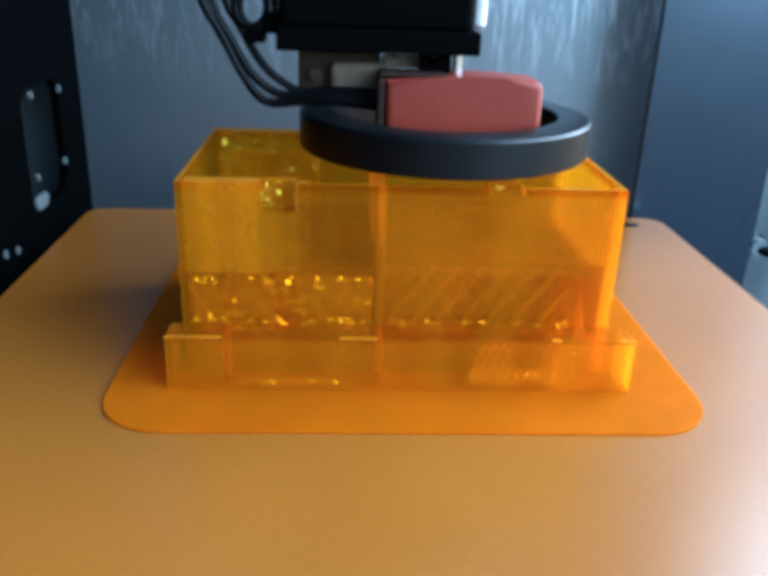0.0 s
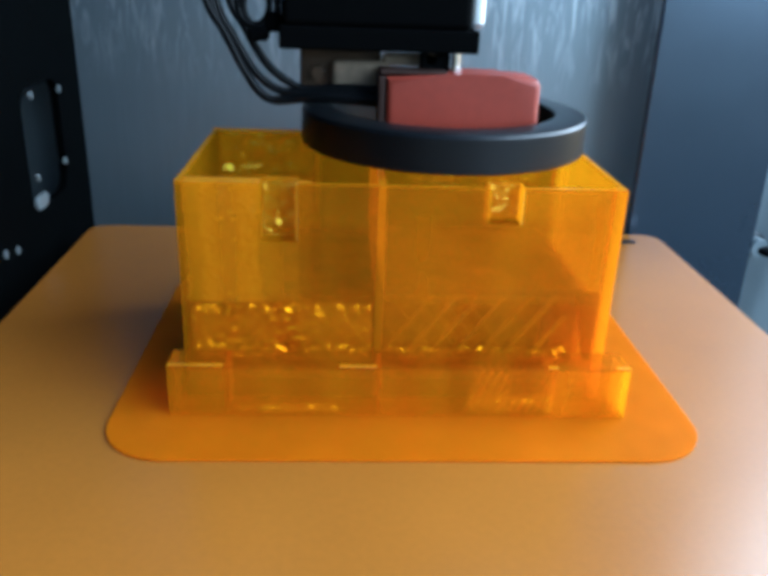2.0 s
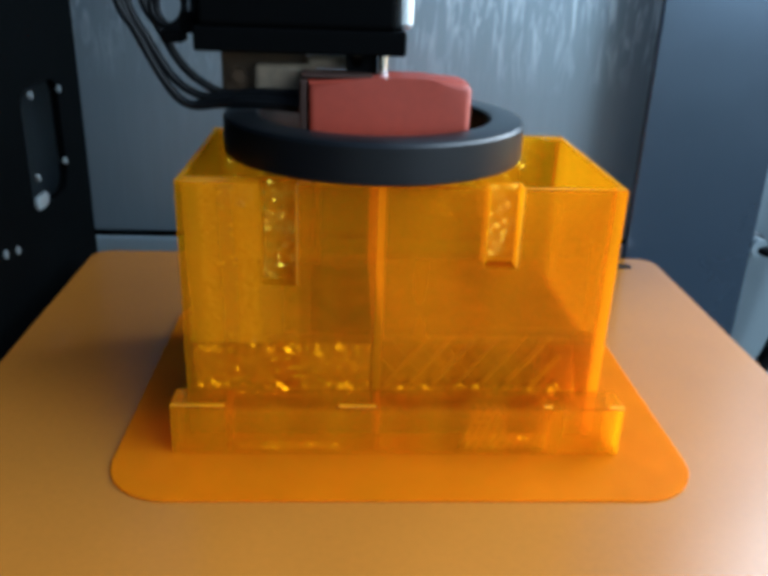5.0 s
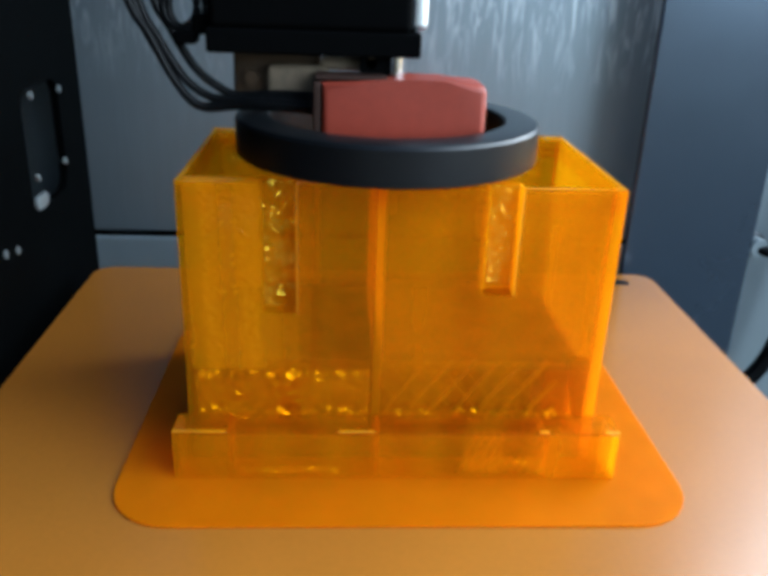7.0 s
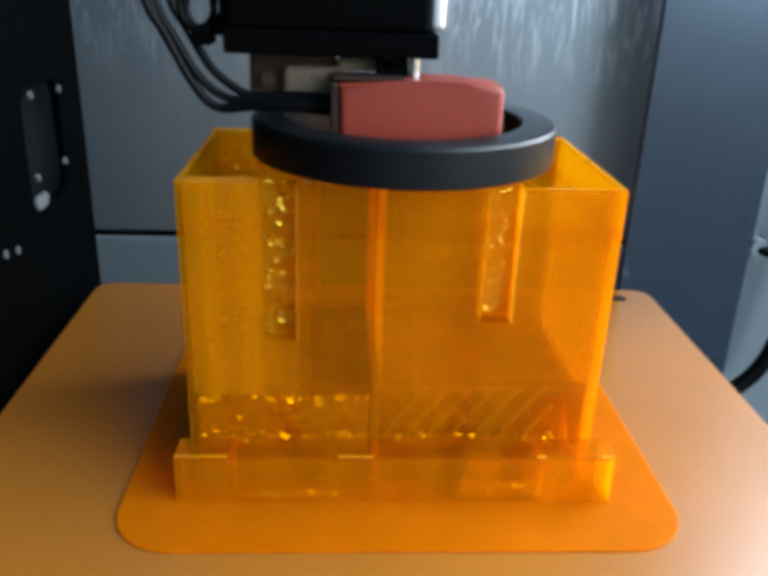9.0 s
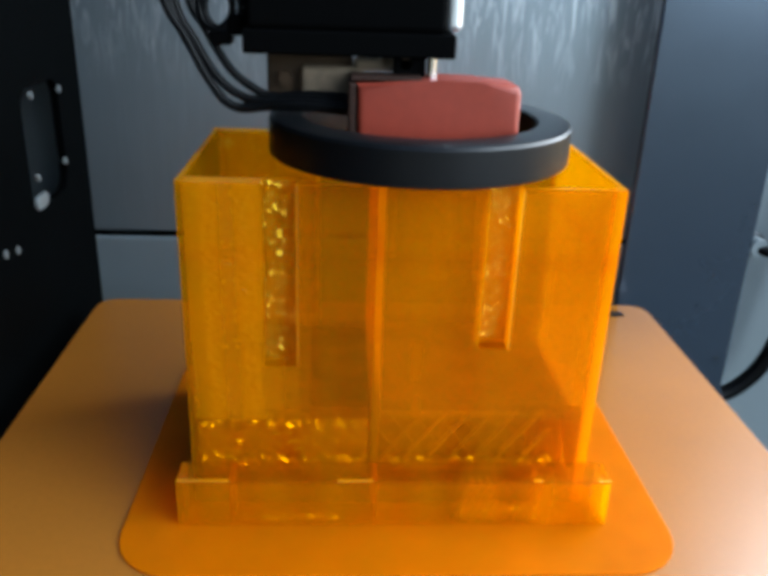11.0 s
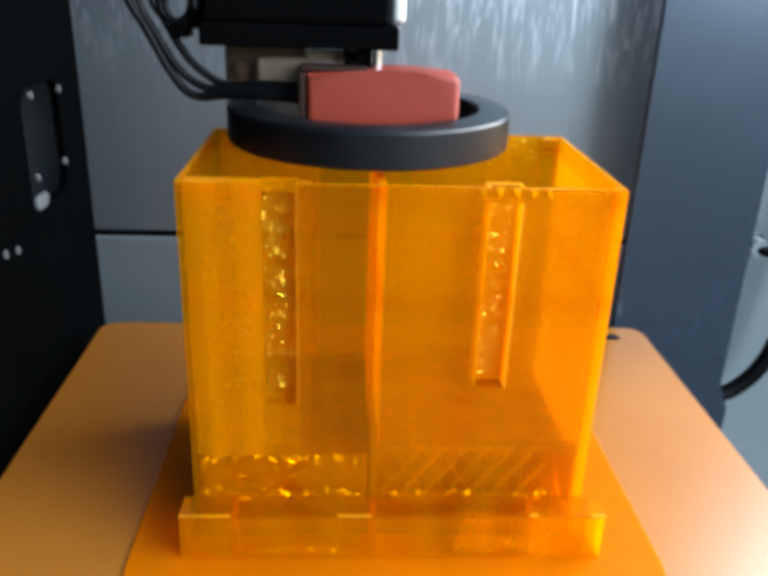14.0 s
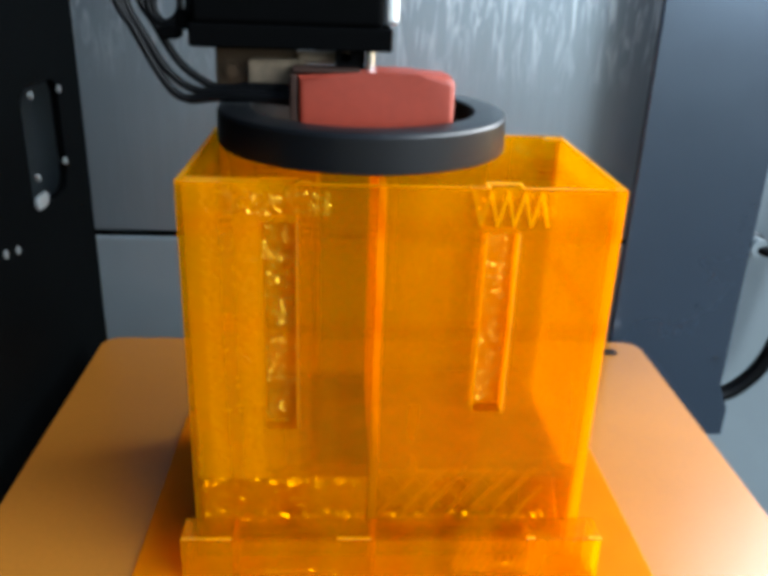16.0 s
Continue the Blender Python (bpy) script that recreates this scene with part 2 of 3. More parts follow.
def back_wall():
    wall = tagged(empty("wall_back"), "brushed steel back wall of the printer, in two sheets", "wall", kind="structure")
    part("upper_sheet", soft_box(-0.19, 0.19, 0.165, 0.168, -0.0672, 0.30, 0.0008), STEEL, wall)
    part("lower_sheet", soft_box(-0.26, 0.26, 0.165, 0.168, -0.40, -0.0700, 0.0012), GREY, wall)
    bm = bmesh.new()
    box(bm, -0.19, 0.19, 0.169, 0.172, -0.40, 0.30)
    part("backing", bm, BLACK, wall)


def side_panel():
    panel = tagged(empty("wall_left"), "black side plate with a long slotted cut-out", "wall", kind="structure")
    slot = [(x, z) for x, z in round_rect(0.1025, 0.1390, -0.0405, 0.0015, 0.007)]
    # Plate and backing run on unseen to y=-0.32, added to block low sky.
    bm = holed_plate([(-0.32, -0.40), (0.1645, -0.40), (0.1645, 0.30), (-0.32, 0.30)], [slot], 0.003)
    part("plate", turned(bm, Matrix.Translation((-0.1205, 0, 0)) @ pose(0, 0, 0, 0, 0, 90)), BLACK, panel)
    bm = bmesh.new()
    box(bm, -0.150, -0.147, -0.32, 0.1645, -0.40, 0.30)
    part("backing", bm, DARK, panel)
    # A grey pill stands in for light on the slot's lower edge.
    slot_lit_edge = turned(slab(round_rect(-0.0055, 0.0055, -0.0024, 0.0024, 0.0022), 0, 0.0014, 0.0003), Matrix.Translation((-0.1204, 0.1075, -0.0372)) @ Matrix(((0, 0, 1, 0), (1, 0, 0, 0), (0, 1, 0, 0), (0, 0, 0, 1))))
    part("slot_lit_edge", slot_lit_edge, GLINT_GREY, panel, "grey pill drawn for the lit lower edge of the slot")
    # Small tall dots stand in for glints on the plate.
    for y, z in ((0.1110, -0.0010), (0.1390, -0.0030), (0.1370, -0.0300), (0.1080, -0.0290), (0.0735, -0.0450), (0.0830, -0.0470)):
        bm = bmesh.new()
        rod(bm, (-0.1209, 0, 0), (-0.1196, 0, 0), 0.0008, 14)
        bmesh.ops.scale(bm, vec=(1, 0.9, 1.7), verts=bm.verts[:])
        part("glint_dot", turned(bm, Matrix.Translation((0, y, z))), GLINT_GREY, panel)


def column():
    post = tagged(empty("corner_post"), "smooth black upright plate with a blue sheen", "post")
    bm = slab([(0.1055, 0.30), (0.159, 0.30), (0.159, -0.128), (0.1655, -0.140), (0.1655, -0.154), (0.1055, -0.154)], 0, 0.003, 0.0007)
    part("plate", turned(bm, Matrix.Translation((0, 0.142, 0)) @ pose(0, 0, 0, 90, 0, 0)), POST, post)
    # Bright disc added in place of a small white scratch on the post.
    bm = bmesh.new()
    rod(bm, (0.1545, 0.1386, -0.1130), (0.1545, 0.1399, -0.1130), 0.0011, 12)
    part("screw", bm, CHROME, post)


def hose():
    line = [(0.1560, 0.147, -0.1380), (0.1640, 0.147, -0.1370), (0.1720, 0.147, -0.1330), (0.1800, 0.147, -0.1240), (0.1850, 0.147, -0.1120), (0.1880, 0.147, -0.095), (0.192, 0.148, -0.06), (0.196, 0.148, 0.02)]
    tagged(part("cable_conduit", tube_mesh(line, 0.0038), RUBBER, smooth=True), "thick black cable conduit bending up beside the post", "cable")


def fitting():
    knob = tagged(empty("cable_fitting", (0.1655, 0.150, -0.0632)), "black and grey cable gland on the back wall", "cable gland")
    bm = bmesh.new()
    rod(bm, (0, 0.0145, 0), (0, -0.002, 0), 0.0058, 6)
    part("nut", bm, BLACK_PLASTIC, knob)
    bm = bmesh.new()
    rod(bm, (0, -0.0015, 0.0004), (0, -0.008, 0.0004), 0.0040, 20)
    part("collar", bm, GREY, knob, "grey collar")
    part("lead", tube_mesh([(0, -0.006, 0), (0.006, -0.009, -0.001), (0.014, -0.009, -0.004), (0.03, -0.006, -0.006)], 0.0024), RUBBER, knob, smooth=True)


def chamber():
    """Base and right side of the machine, out of sight below the plate and past the post."""
    floor = tagged(empty("floor"), "dark base plate of the printer", "floor", kind="structure")
    bm = bmesh.new()
    box(bm, -0.26, 0.26, -0.20, 0.165, -0.405, -0.400)
    part("plate", bm, GREY, floor)


back_wall()
side_panel()
column()
hose()
fitting()
chamber()

# ---- build plate ----
H0, H1 = 0.0466, 0.00349


def height(t):
    return H0 + H1 * t


bed = tagged(empty("build_plate"), "orange satin build plate with rounded corners and a small hole", "build plate")
part("sheet", slab(round_rect(-0.1102, 0.1138, -0.12, 0.1311, 0.006), -0.0045, 0.0, 0.0004), BED, bed)
part("heater", slab(round_rect(-0.104, 0.108, -0.114, 0.125, 0.004), -0.0095, -0.0046, 0.0004), BLACK, bed, "black heater plate")
# A flat dark oval on the sheet stands in for the hole's shade.
part("screw_recess_shade", slab(round_rect(0.0925, 0.1025, 0.1195, 0.1245, 0.0024), 0.00005, 0.0002), DARK, bed, "dark oval laid on the plate for a shaded screw hole")

# ---- the print ----
STEP = 0.5
LAYERS = 32
DEPTH = 0.0592
SHELL, INFILL, RAIL, CLEAR, GLINT, RIM, LIP = range(7)
OPEN = None


def section(level):
    """The walls at a height: x0, x1, y0, y1, material; the later one wins."""
    t = 0.0011
    front = CLEAR if 0.0105 < level < 0.0255 else SHELL
    c = [(-0.05, 0.05, 0, t, front), (-0.05, 0.05, DEPTH - t, DEPTH, SHELL), (-0.05, -0.05 + t, 0, DEPTH, SHELL), (0.05 - t, 0.05, 0, DEPTH, SHELL)]
    if level > 0.0255:
        c += [(-0.0484, -0.0318, 0, 0.0044, INFILL), (-0.0232, -0.0205, 0, 0.0030, SHELL), (-0.0318, -0.0232, 0, t, CLEAR), (-0.0205, -0.0056, 0, t, CLEAR),
              (-0.0484, -0.0200, DEPTH - 0.005, DEPTH, INFILL), (0.0440, 0.0484, DEPTH - 0.005, DEPTH - t, SHELL)]
    if 0.0255 < level < 0.0402 or level > 0.0930:
        c += [(-0.0318, -0.0232, 0, 0.0044, INFILL)]
    if 0.0452 < level < 0.0925:
        c += [(0.0193, 0.0264, 0, 0.0044, OPEN), (0.0188, 0.0269, 0.0044, 0.0052, INFILL), (0.0188, 0.0193, 0, 0.0044, INFILL), (0.0264, 0.0269, 0, 0.0044, RIM)]
    if 0.0402 < level < 0.0930:
        c += [(-0.0318, -0.0238, 0, 0.0044, OPEN), (-0.0318, -0.0234, 0.0044, 0.0052, GLINT), (-0.0238, -0.0234, 0, 0.0044, RIM)]
    if 0.0402 < level < 0.0680:
        c += [(-0.0484, -0.0215, DEPTH - 0.005, DEPTH, GLINT)]
        c += [(0.0060, 0.0440, DEPTH - 0.003, DEPTH, INFILL)]
    if 0.0105 < level < 0.0130:
        c += [(-0.0455, -0.0075, 0, t, GLINT), (0.0000, 0.0400, 0, t, GLINT)]
    c += [(-0.0056, -0.0038, 0, DEPTH, RAIL), (0.0476, 0.05, 0.0, 0.0030, RAIL)]
    return c


def extruded(walls, z0, z1, bottom=False, top=False):
    """One closed shell from overlapping wall plans."""
    xs = sorted({round(v, 6) for w in walls for v in w[:2]})
    ys = sorted({round(v, 6) for w in walls for v in w[2:4]})
    cell = {}
    for i in range(len(xs) - 1):
        for j in range(len(ys) - 1):
            x, y = (xs[i] + xs[i + 1]) / 2, (ys[j] + ys[j + 1]) / 2
            for w in walls:
                if w[0] < x < w[1] and w[2] < y < w[3]:
                    cell[i, j] = w[4]
    cell = {key: mat for key, mat in cell.items() if mat is not OPEN}
    bm = bmesh.new()
    verts = {}

    def v(i, j, top):
        if (i, j, top) not in verts:
            verts[i, j, top] = bm.verts.new((xs[i], ys[j], z1 if top else z0))
        return verts[i, j, top]

    for (i, j), mat in cell.items():
        quad = [(i, j), (i + 1, j), (i + 1, j + 1), (i, j + 1)]
        if top:
            bm.faces.new([v(*q, True) for q in quad]).material_index = mat
        if bottom:
            bm.faces.new([v(*q, False) for q in quad[::-1]]).material_index = mat
        for k, other in enumerate(((i, j - 1), (i + 1, j), (i, j + 1), (i - 1, j))):
            if other not in cell:
                a, b = quad[k], quad[(k + 1) % 4]
                bm.faces.new([v(*a, False), v(*b, False), v(*b, True), v(*a, True)]).material_index = mat
    return bm


def printed(name, bm, parent, label=""):
    me = bpy.data.meshes.new(name)
    bm.to_mesh(me)
    bm.free()
    for mat in (AMBER, AMBER_CORE, AMBER_DEEP, AMBER_CLEAR, AMBER_GLINT, AMBER_RIM, AMBER_LIP):
        me.materials.append(mat)
    ob = new(name, me)
    ob.parent = parent
    return tagged(ob, label) if label else ob


def zigzag(points, y0, y1, thick):
    """A thin folded web along points in x-z, between two depths."""
    bm = bmesh.new()
    cols = []
    for x, z in points:
        cols.append([bm.verts.new((x + s, y, z)) for s, y in ((-thick, y0), (thick, y0), (thick, y1), (-thick, y1))])
    for a, b in zip(cols, cols[1:]):
        for k in range(4):
            bm.faces.new((a[k], a[(k + 1) % 4], b[(k + 1) % 4], b[k]))
    bm.faces.new(cols[0][::-1])
    bm.faces.new(cols[-1])
    return bm


vase = tagged(empty("printed_box"), "translucent amber plastic box with two chambers, growing as it is printed", "printed box")
part("brim", slab(round_rect(-0.0658, 0.0697, -0.0263, 0.082, 0.015), 0.0002, 0.0006), BRIM, vase, "thin amber brim stuck to the plate")
lower = empty("lower_body")
lower.parent = vase
breaks = (0.0007, 0.0105, 0.0130, 0.0255, 0.0402, 0.0452, H0)
for z0, z1 in zip(breaks, breaks[1:]):
    ob = printed("wall_band", extruded(section((z0 + z1) / 2), z0, z1, bottom=z0 < 0.001), lower)
# floors of the two chambers, and the webs inside the hollow base
part("chamber_floor", soft_box(-0.0483, -0.0057, 0.0017, 0.0575, 0.0245, 0.0256, 0.0002, 1), AMBER_CLEAR, lower)
part("chamber_floor", soft_box(-0.0035, 0.0450, 0.0017, 0.0575, 0.0270, 0.0281, 0.0002, 1), AMBER_CLEAR, lower)
for i in range(7):
    x = -0.0046 + 0.0060 * i + random.uniform(-0.0006, 0.0006)
    a, b = max(x, -0.0030), min(x + 0.0122, 0.0400)
    part("web", zigzag([(a, 0.0106 + (a - x) * 1.32), (b, 0.0106 + (b - x) * 1.32)], 0.0016, 0.0030 + 0.0004 * (i % 3), 0.00038), AMBER_WEB, lower)
for i in range(8):
    x = 0.0028 + 0.0060 * i + random.uniform(-0.0006, 0.0006)
    a, b = min(x, 0.0370), max(x - 0.0122, -0.0030)
    part("web", zigzag([(a, 0.0106 + (x - a) * 1.32), (b, 0.0106 + (x - b) * 1.32)], 0.0060, 0.0070, 0.00022), AMBER_WEB, lower)
part("side_web", soft_box(0.0350, 0.0452, 0.0050, 0.0056, 0.0106, 0.0268, 0.0002, 1), AMBER_CORE, lower)
for x0, x1, n in ((-0.0455, -0.0075, 13), (0.000, 0.0400, 13)):
    pts = [(x0 + (x1 - x0) * i / n, 0.0108 + (0.0026 if i % 2 else 0.0) + random.uniform(0, 0.0012)) for i in range(n + 1)]
    part("web", zigzag(pts, 0.0018, 0.0040, 0.0004), AMBER_GLINT, lower)
for x0, x1, z1 in ((-0.0487, -0.0060, 0.0240), (-0.0032, 0.0450, 0.0265)):
    part("infill_block", soft_box(x0, x1, 0.0085, 0.0560, 0.0009, z1, 0.0003, 1), INFILL_BLOCK, lower, "packed amber infill in the hollow base")
wedge = slab([(0.0420, 0.0279), (0.0475, 0.0279), (0.0475, 0.0106), (0.0456, 0.0106)], 0, 0.002, 0.0)
part("gusset", turned(wedge, Matrix.Translation((0, 0.0034, 0)) @ pose(0, 0, 0, 90, 0, 0)), AMBER_CORNER, lower)
foot = empty("foot")
foot.parent = vase
lip = [(-0.0525, 0.0539, -0.0089, -0.0077, LIP), (-0.0525, -0.0512, -0.0089, -0.0003, LIP), (0.0525, 0.0539, -0.0089, -0.0003, INFILL),
       (-0.0400, -0.0390, -0.0080, -0.0003, RAIL), (-0.0050, -0.0040, -0.0080, -0.0003, RAIL), (0.0356, 0.0366, -0.0080, -0.0003, INFILL)]
printed("front_lip", extruded(lip, 0.0007, 0.0128, top=True), foot)
part("lip_top", soft_box(-0.0525, 0.0539, -0.0090, -0.0004, 0.0129, 0.0134, 0.0001, 1), AMBER_CLEAR, foot)
for i in range(11):
    x = 0.0150 + 0.0021 * i
    part("web", zigzag([(x, 0.0012), (min(x + 0.0050, 0.0375), 0.0122)], -0.0076, -0.0064, 0.00022), AMBER_CORE, foot)
    part("web", zigzag([(x, 0.0122), (min(x + 0.0062, 0.0380), 0.0012)], -0.0060, -0.0048, 0.00018), AMBER_CORE, foot)
crinkle_bands = ((-0.0370, -0.0140, 0.0012, 0.0030), (0.0170, 0.0370, 0.0012, 0.0060))

# Thin bright strips added to draw the highlights along the lip's top edge.
for x0, x1 in ((-0.0525, -0.0400), (-0.0137, -0.0052), (0.0345, 0.0366), (0.0505, 0.0539)):
    part("ridge", soft_box(x0, x1, -0.0092, -0.0082, 0.0135, 0.0139, 0.0001, 1), AMBER_RIM, foot)


def crinkle(parent, x0, x1, z0, z1, y, amp, cell, mat=None):
    """Loose, crumpled infill: an uneven sheet of small facets that catch the light."""
    nx, nz = max(2, round((x1 - x0) / cell)), max(1, round((z1 - z0) / cell))
    bm = bmesh.new()
    grid = []
    for k in range(nz + 1):
        row = []
        for i in range(nx + 1):
            jx = random.uniform(-0.35, 0.35) * cell if 0 < i < nx else 0
            jz = random.uniform(-0.35, 0.35) * cell if 0 < k < nz else 0
            row.append(bm.verts.new((x0 + (x1 - x0) * i / nx + jx, y + random.uniform(-amp, amp), z0 + (z1 - z0) * k / nz + jz)))
        grid.append(row)
    for k in range(nz):
        for i in range(nx):
            a, b, c, d = grid[k][i], grid[k][i + 1], grid[k + 1][i + 1], grid[k + 1][i]
            for tri in (((a, b, c), (a, c, d)) if random.random() < 0.5 else ((a, b, d), (b, c, d))):
                bm.faces.new(tri)
    me = bpy.data.meshes.new("crumpled_infill")
    bm.to_mesh(me)
    bm.free()
    me.materials.append(mat or AMBER_GLINT)
    ob = new("crumpled_infill", me)
    ob.parent = parent
    return tagged(ob, kind="stuff")


crinkle(lower, -0.0484, -0.0062, 0.0107, 0.0142, 0.0017, 0.0005, 0.0007, AMBER_SHARD)
crinkle(lower, -0.0484, -0.0062, 0.0142, 0.0222, 0.0017, 0.00022, 0.0012, AMBER_SHARD)
crinkle(lower, -0.0484, -0.0062, 0.0222, 0.0243, 0.0017, 0.0005, 0.0007, AMBER_SHARD)
crinkle(lower, -0.0020, 0.0410, 0.0107, 0.0137, 0.0017, 0.0005, 0.0007, AMBER_SHARD)
crinkle(lower, -0.0450, -0.0325, 0.0258, H0, -0.0002, 0.00009, 0.0011, AMBER_CORE)
crinkle(lower, -0.0316, -0.0239, 0.0404, H0, 0.0036, 0.00028, 0.0011)
crinkle(lower, -0.0480, -0.0210, 0.0300, H0, DEPTH - 0.0056, 0.0005, 0.0012)
crinkle(lower, 0.0060, 0.0440, 0.0330, H0, DEPTH - 0.0036, 0.0004, 0.0014)

for x0, x1, z0, z1 in crinkle_bands:
    crinkle(foot, x0, x1, z0, z1, -0.0072, 0.0003, 0.0011, AMBER_SHARD)

layers = []
for k in range(LAYERS):
    z0, z1 = height(k * STEP), height((k + 1) * STEP)
    plan = section((z0 + z1) / 2)
    edge = plan != section(z0 - STEP * H1 / 2) or plan != section(z1 + STEP * H1 / 2)
    layer = printed("layer", extruded(plan, 0, z1 - z0, bottom=edge, top=edge), vase)
    layers.append(layer)
    d = z1 - z0
    rough = 0.0005 if z0 < 0.068 else 0.00022
    crinkle(layer, -0.0450, -0.0325, 0, d, -0.0002, 0.00009, 0.0011, AMBER_CORE)
    if z1 < 0.0930:
        crinkle(layer, -0.0316, -0.0239, 0, d, 0.0032, 0.00034, 0.0009)
        crinkle(layer, 0.0194, 0.0263, 0, d, 0.0032, 0.00026, 0.0010)
    if 0.0948 < z0 < 0.1000:
        crinkle(layer, -0.0395, -0.0160, 0, d, -0.0002, 0.0003, 0.0009)
        crinkle(layer, 0.0160, 0.0345, 0, d, 0.0018, 0.0004, 0.0009, AMBER_SHARD)
    crinkle(layer, -0.0480, -0.0210, 0, d, DEPTH - 0.0056, rough, 0.0012)
    crinkle(layer, 0.0060, 0.0440, 0, d, DEPTH - 0.0036, rough * 0.8, 0.0014)
    if z1 > 0.0940:
        lo, hi = max(z0, 0.0936), min(z1, 0.1016)
        for x0, n, w in ((0.0165, 9, 0.0019),):
            for i in range(n):
                way = 1 if i % 2 else -1
                xa, xb = [x0 + w * i + way * w * 0.5 * ((z - 0.0936) / 0.008 * 2 - 1) for z in (lo, hi)]
                part("web", zigzag([(xa, lo - z0), (xb, hi - z0 - 0.00005)], -0.0003, 0.0012, 0.00026), AMBER_WEB, layer)

skin = printed("top_skin", extruded([(*w[:4], w[4] if w[4] is OPEN else RIM) for w in section(0.08)], -0.0004, 0.0, bottom=False, top=True), vase, "freshly laid amber top layer")

# ---- print head; its origin is the ring's centre on the print's top plane ----
head = tagged(empty("print_head"), "black print head with round fan duct and red silicone block", "print head")
ring = lathe([(0.0284, 0.0106), (0.0288, 0.0111), (0.0352, 0.0111), (0.0361, 0.0108), (0.0366, 0.0101), (0.0366, 0.0024), (0.0362, 0.0020), (0.0288, 0.0020), (0.0284, 0.0025)], 96)
fan = part("fan_ring", ring, DUCT, head, "charcoal plastic ring duct", smooth=True)
block = slab([(-0.0157, 0.0050), (0.0217, 0.0050), (0.0217, 0.0186), (0.0210, 0.0200), (0.0192, 0.0207), (0.0120, 0.0211), (0.0040, 0.0212), (-0.0030, 0.0207), (-0.0157, 0.0198)], 0, 0.0120)
bmesh.ops.bevel(block, geom=[e for e in block.edges if abs(e.verts[0].co.z - e.verts[1].co.z) < 1e-7], offset=0.0019, segments=5, affect="EDGES", profile=0.5)
part("silicone_block", turned(block, Matrix.Translation((0, -0.0025, 0)) @ pose(0, 0, 0, 90, 0, 0)), RED, head, "dull red silicone sock", smooth=True)
# Dark slab standing in for the left face of the sock in shade.
part("block_shaded_side", soft_box(-0.0176, -0.0159, -0.0135, -0.0040, 0.0070, 0.0200, 0.0004), BROWN, head, "dark brown slab for the shaded left side of the sock")
part("block_plate", soft_box(-0.0172, -0.0010, -0.0125, -0.0035, 0.0204, 0.0213, 0.0003), BROWN, head, "dark brown slab for the shaded left side of the sock plate")
bm = lathe([(0.0001, 0.0), (0.0009, 0.0), (0.0028, 0.0022), (0.0040, 0.0022), (0.0040, 0.0048), (0.0001, 0.0048)], 24, (0.0, 0.0))
part("nozzle", bm, BRASS, head, "brass nozzle", smooth=False)
part("carriage", soft_box(-0.0415, 0.0066, -0.0098, 0.0300, 0.0252, 0.0306, 0.0006), CARRIAGE, head)
part("motor", soft_box(-0.0408, 0.0045, -0.0096, 0.0300, 0.0305, 0.1200, 0.0015), CARRIAGE, head)
part("side_rail", soft_box(0.0046, 0.0082, -0.0060, 0.0040, 0.0308, 0.1150, 0.0014, 4), STEEL_BRIGHT, head, "bright steel guide strip")
part("bracket", soft_box(-0.0070, 0.0002, -0.0070, 0.0020, 0.0200, 0.0250, 0.0004), CARRIAGE, head)
bm = bmesh.new()
rod(bm, (0.0014, -0.0080, 0.0205), (0.0014, -0.0080, 0.0256), 0.0011, 16)
part("pin", bm, CHROME, head, "polished steel pin", smooth=False)
part("heater_block", soft_box(-0.0370, -0.0165, 0.0010, 0.0160, 0.0135, 0.0250, 0.0008), BRASS, head, "brown heater block wrapped in tape")
part("insulation", soft_box(-0.0290, -0.0140, -0.0030, 0.0006, 0.0150, 0.0222, 0.0016), PALE, head, "pale fibre insulation")
part("insulation", soft_box(-0.0165, -0.0060, -0.0025, 0.0010, 0.0212, 0.0242, 0.0012), PALE, head, "pale fibre insulation")
bm = bmesh.new()
rod(bm, (-0.0325, 0.0006, 0.0190), (-0.0325, -0.0016, 0.0190), 0.0018, 6)
part("screw", bm, BRASS, head)
bm = bmesh.new()
rod(bm, (-0.0045, -0.0036, 0.0237), (-0.0045, -0.0070, 0.0237), 0.0014, 14)
part("thermistor", bm, BRASS, head)
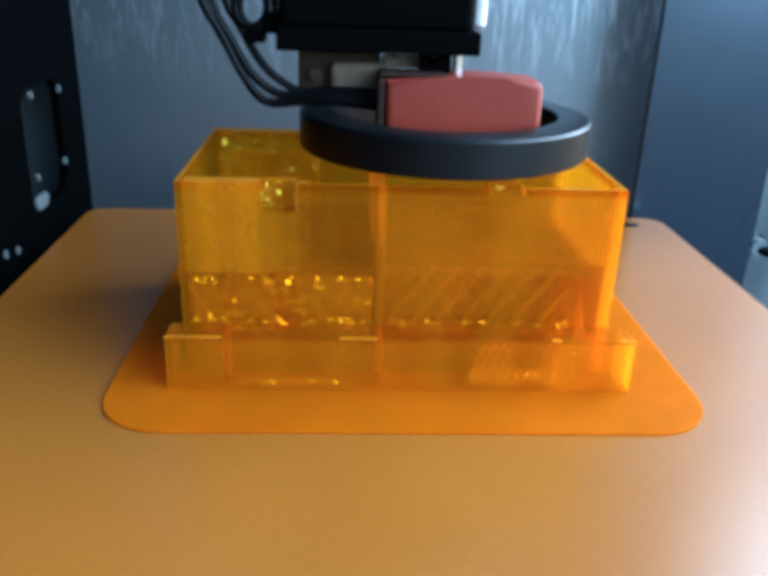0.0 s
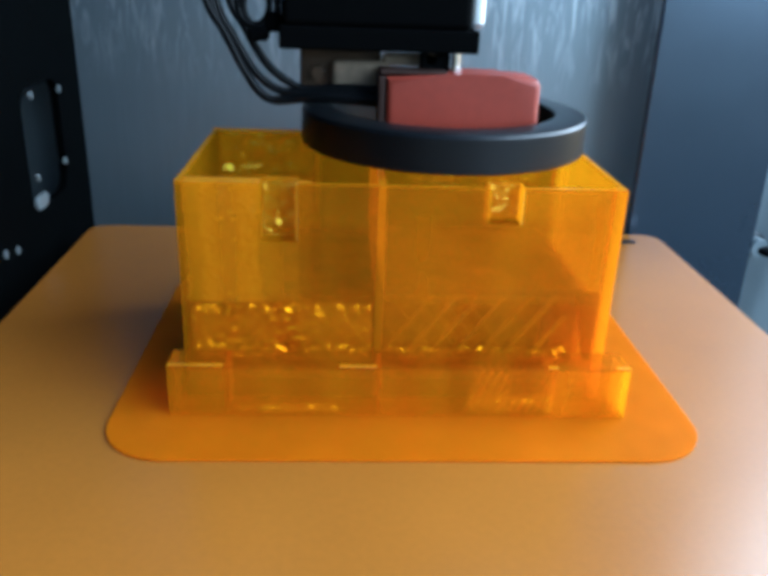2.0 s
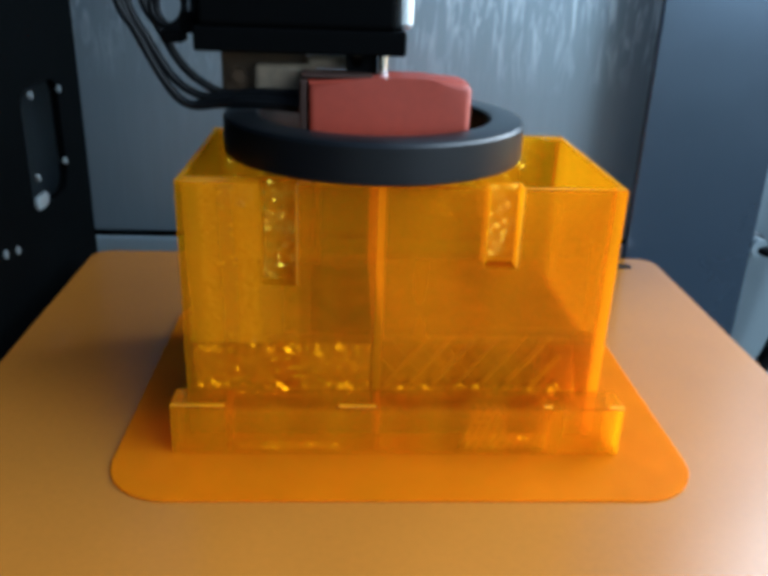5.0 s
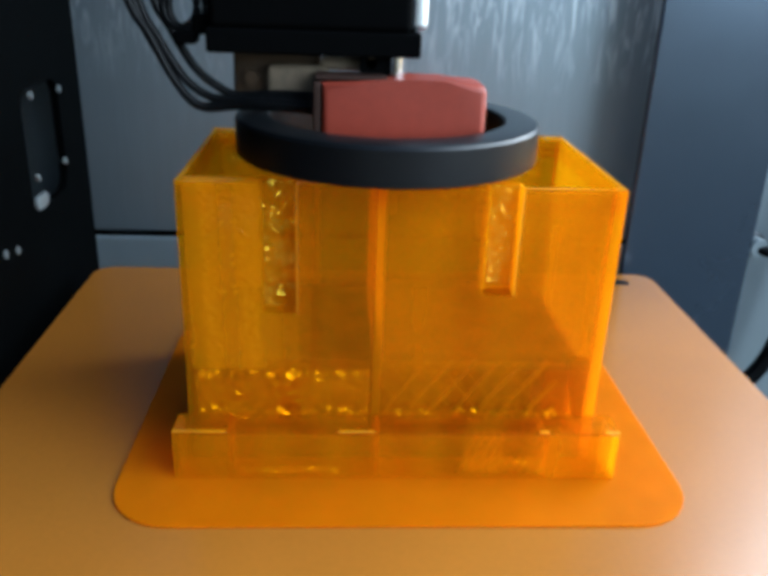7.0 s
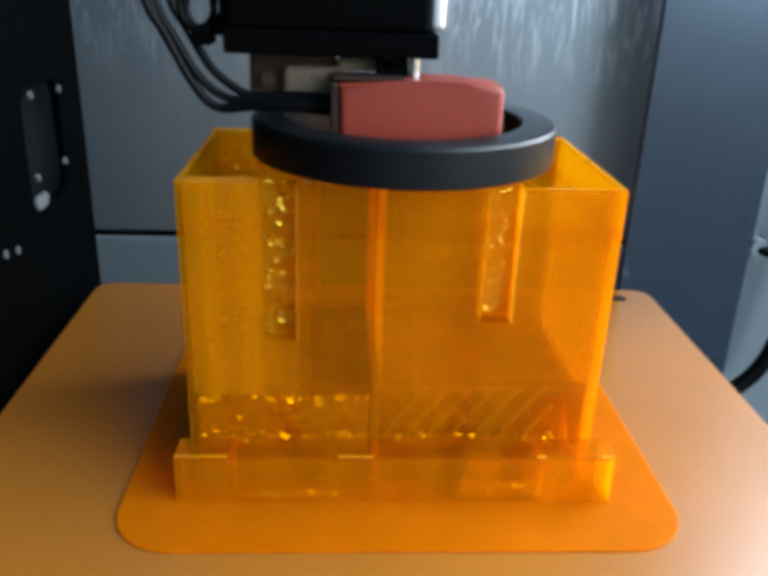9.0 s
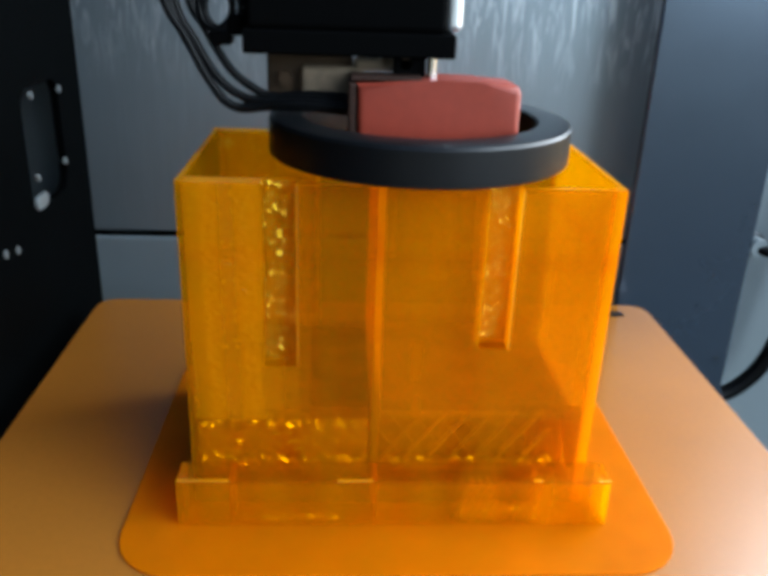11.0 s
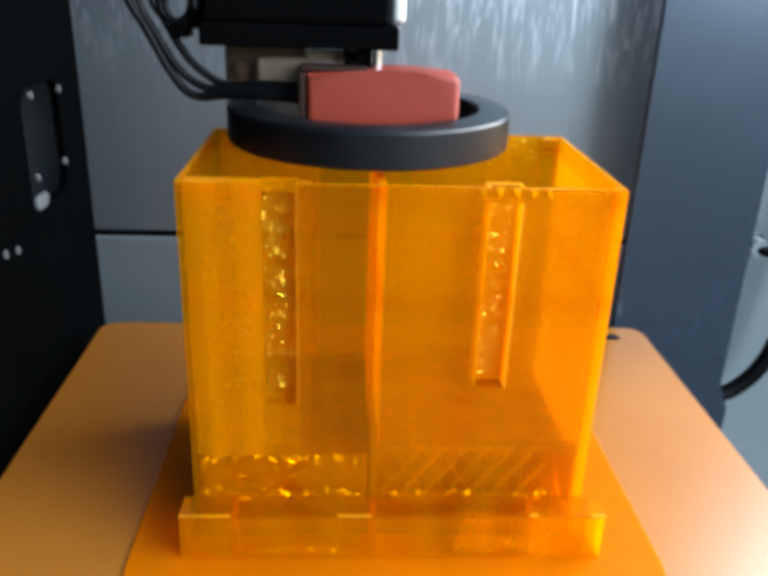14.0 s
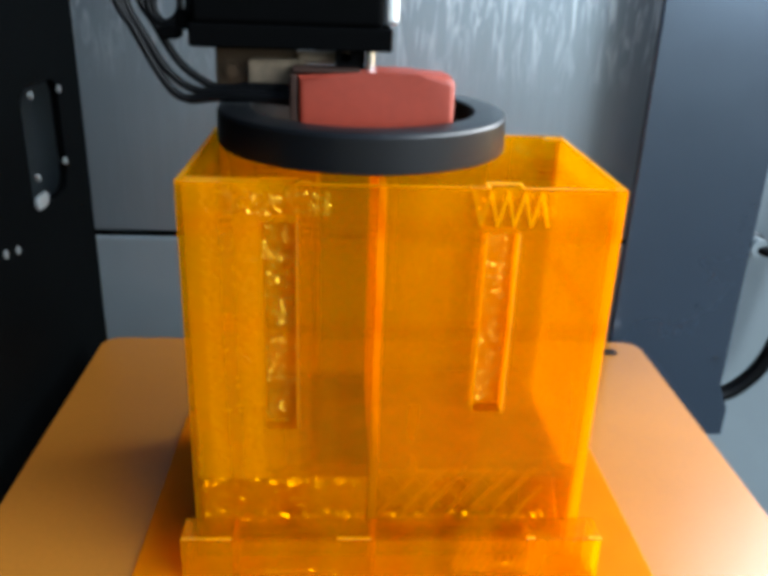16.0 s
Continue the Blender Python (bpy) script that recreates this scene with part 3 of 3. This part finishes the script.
for pts in ([(-0.0165, -0.0060, 0.0122), (-0.0260, -0.0062, 0.0130), (-0.0360, -0.0050, 0.0128), (-0.0430, -0.0045, 0.0122), (-0.0475, -0.0045, 0.0150), (-0.0528, -0.0045, 0.0240), (-0.0580, -0.0040, 0.0355), (-0.0640, -0.0030, 0.060), (-0.062, 0.0, 0.10)],
            [(-0.0165, -0.0050, 0.0138), (-0.0260, -0.0048, 0.0146), (-0.0360, -0.0040, 0.0142), (-0.0422, -0.0040, 0.0148), (-0.0478, -0.0040, 0.0190), (-0.0530, -0.0038, 0.0275), (-0.0570, -0.0035, 0.0360), (-0.0615, -0.0025, 0.060), (-0.060, 0.0, 0.10)],
            [(-0.0165, -0.0040, 0.0152), (-0.0260, -0.0034, 0.0156), (-0.0352, -0.0030, 0.0150), (-0.0400, -0.0030, 0.0168), (-0.0455, -0.0030, 0.0215), (-0.0505, -0.0028, 0.0300), (-0.0540, -0.0025, 0.0370), (-0.0580, -0.0020, 0.060), (-0.058, 0.0, 0.10)],
            [(-0.0165, -0.0066, 0.0132), (-0.0300, -0.0060, 0.0138), (-0.0395, -0.0046, 0.0128), (-0.0450, -0.0048, 0.0130), (-0.0500, -0.0047, 0.0188), (-0.0550, -0.0046, 0.0285), (-0.0592, -0.0044, 0.0362), (-0.0650, -0.0030, 0.058), (-0.064, 0.0, 0.10)]):
    part("wire", tube_mesh(pts, 0.00105), RUBBER, head, smooth=True)
part("cable_clip", soft_box(-0.0492, -0.0444, -0.0060, 0.0010, 0.0264, 0.0292, 0.0006), CARRIAGE, head)
part("cable_clip", soft_box(-0.0450, -0.0412, -0.0050, 0.0030, 0.0285, 0.0330, 0.0006), CARRIAGE, head)
for r, x in ((0.0042, -0.0462), (0.0038, -0.0478)):
    loop = [(x + r * math.cos(a), -0.003 + 0.0006 * math.sin(a), 0.0345 + 1.2 * r * math.sin(a)) for a in [i * math.pi / 6 for i in range(12)]]
    part("cable_tie", tube_mesh(loop + loop[:1], 0.0009), RUBBER, head, smooth=True)


def orbit(t):
    """The head runs a round toolpath, once in 1.88 s."""
    w = 2 * math.pi * t / 1.88
    return (0.0020 - 0.00004 * t + 0.00994 * math.cos(w) + 0.00303 * math.sin(w), 0.0362 - 0.00004 * t - 0.00187 * math.cos(w) + 0.0105 * math.sin(w))


def motions():
    rows = [(i * 0.5, pose(0, 0, -height(i * 0.5))) for i in range(33)]
    walk(bed, rows)
    walk(vase, rows)
    walk(skin, [(i * 0.5, pose(0, 0, height(i * 0.5) + 0.00002)) for i in range(33)])
    park = -0.0040
    for k, layer in enumerate(layers):
        t0 = k * STEP
        z0, d = height(t0), height(t0 + STEP) - height(t0)
        rows = []
        if t0 > 0:
            rows += [(0.0, pose(0, 0, park)), (t0, pose(0, 0, park))]
        else:
            rows += [(0.0, pose(0, 0, height(0) - d))]
        rows += [(t0 + s, pose(0, 0, height(t0 + s) - d)) for s in (1 / 30, 0.1, 0.2, 0.3, 0.4, 0.5)]
        if t0 + STEP < 16:
            rows += [(16.0, pose(0, 0, z0))]
        walk(layer, rows)
    walk(head, [(i * 0.1, pose(*orbit(i * 0.1), 0)) for i in range(161)])


motions()
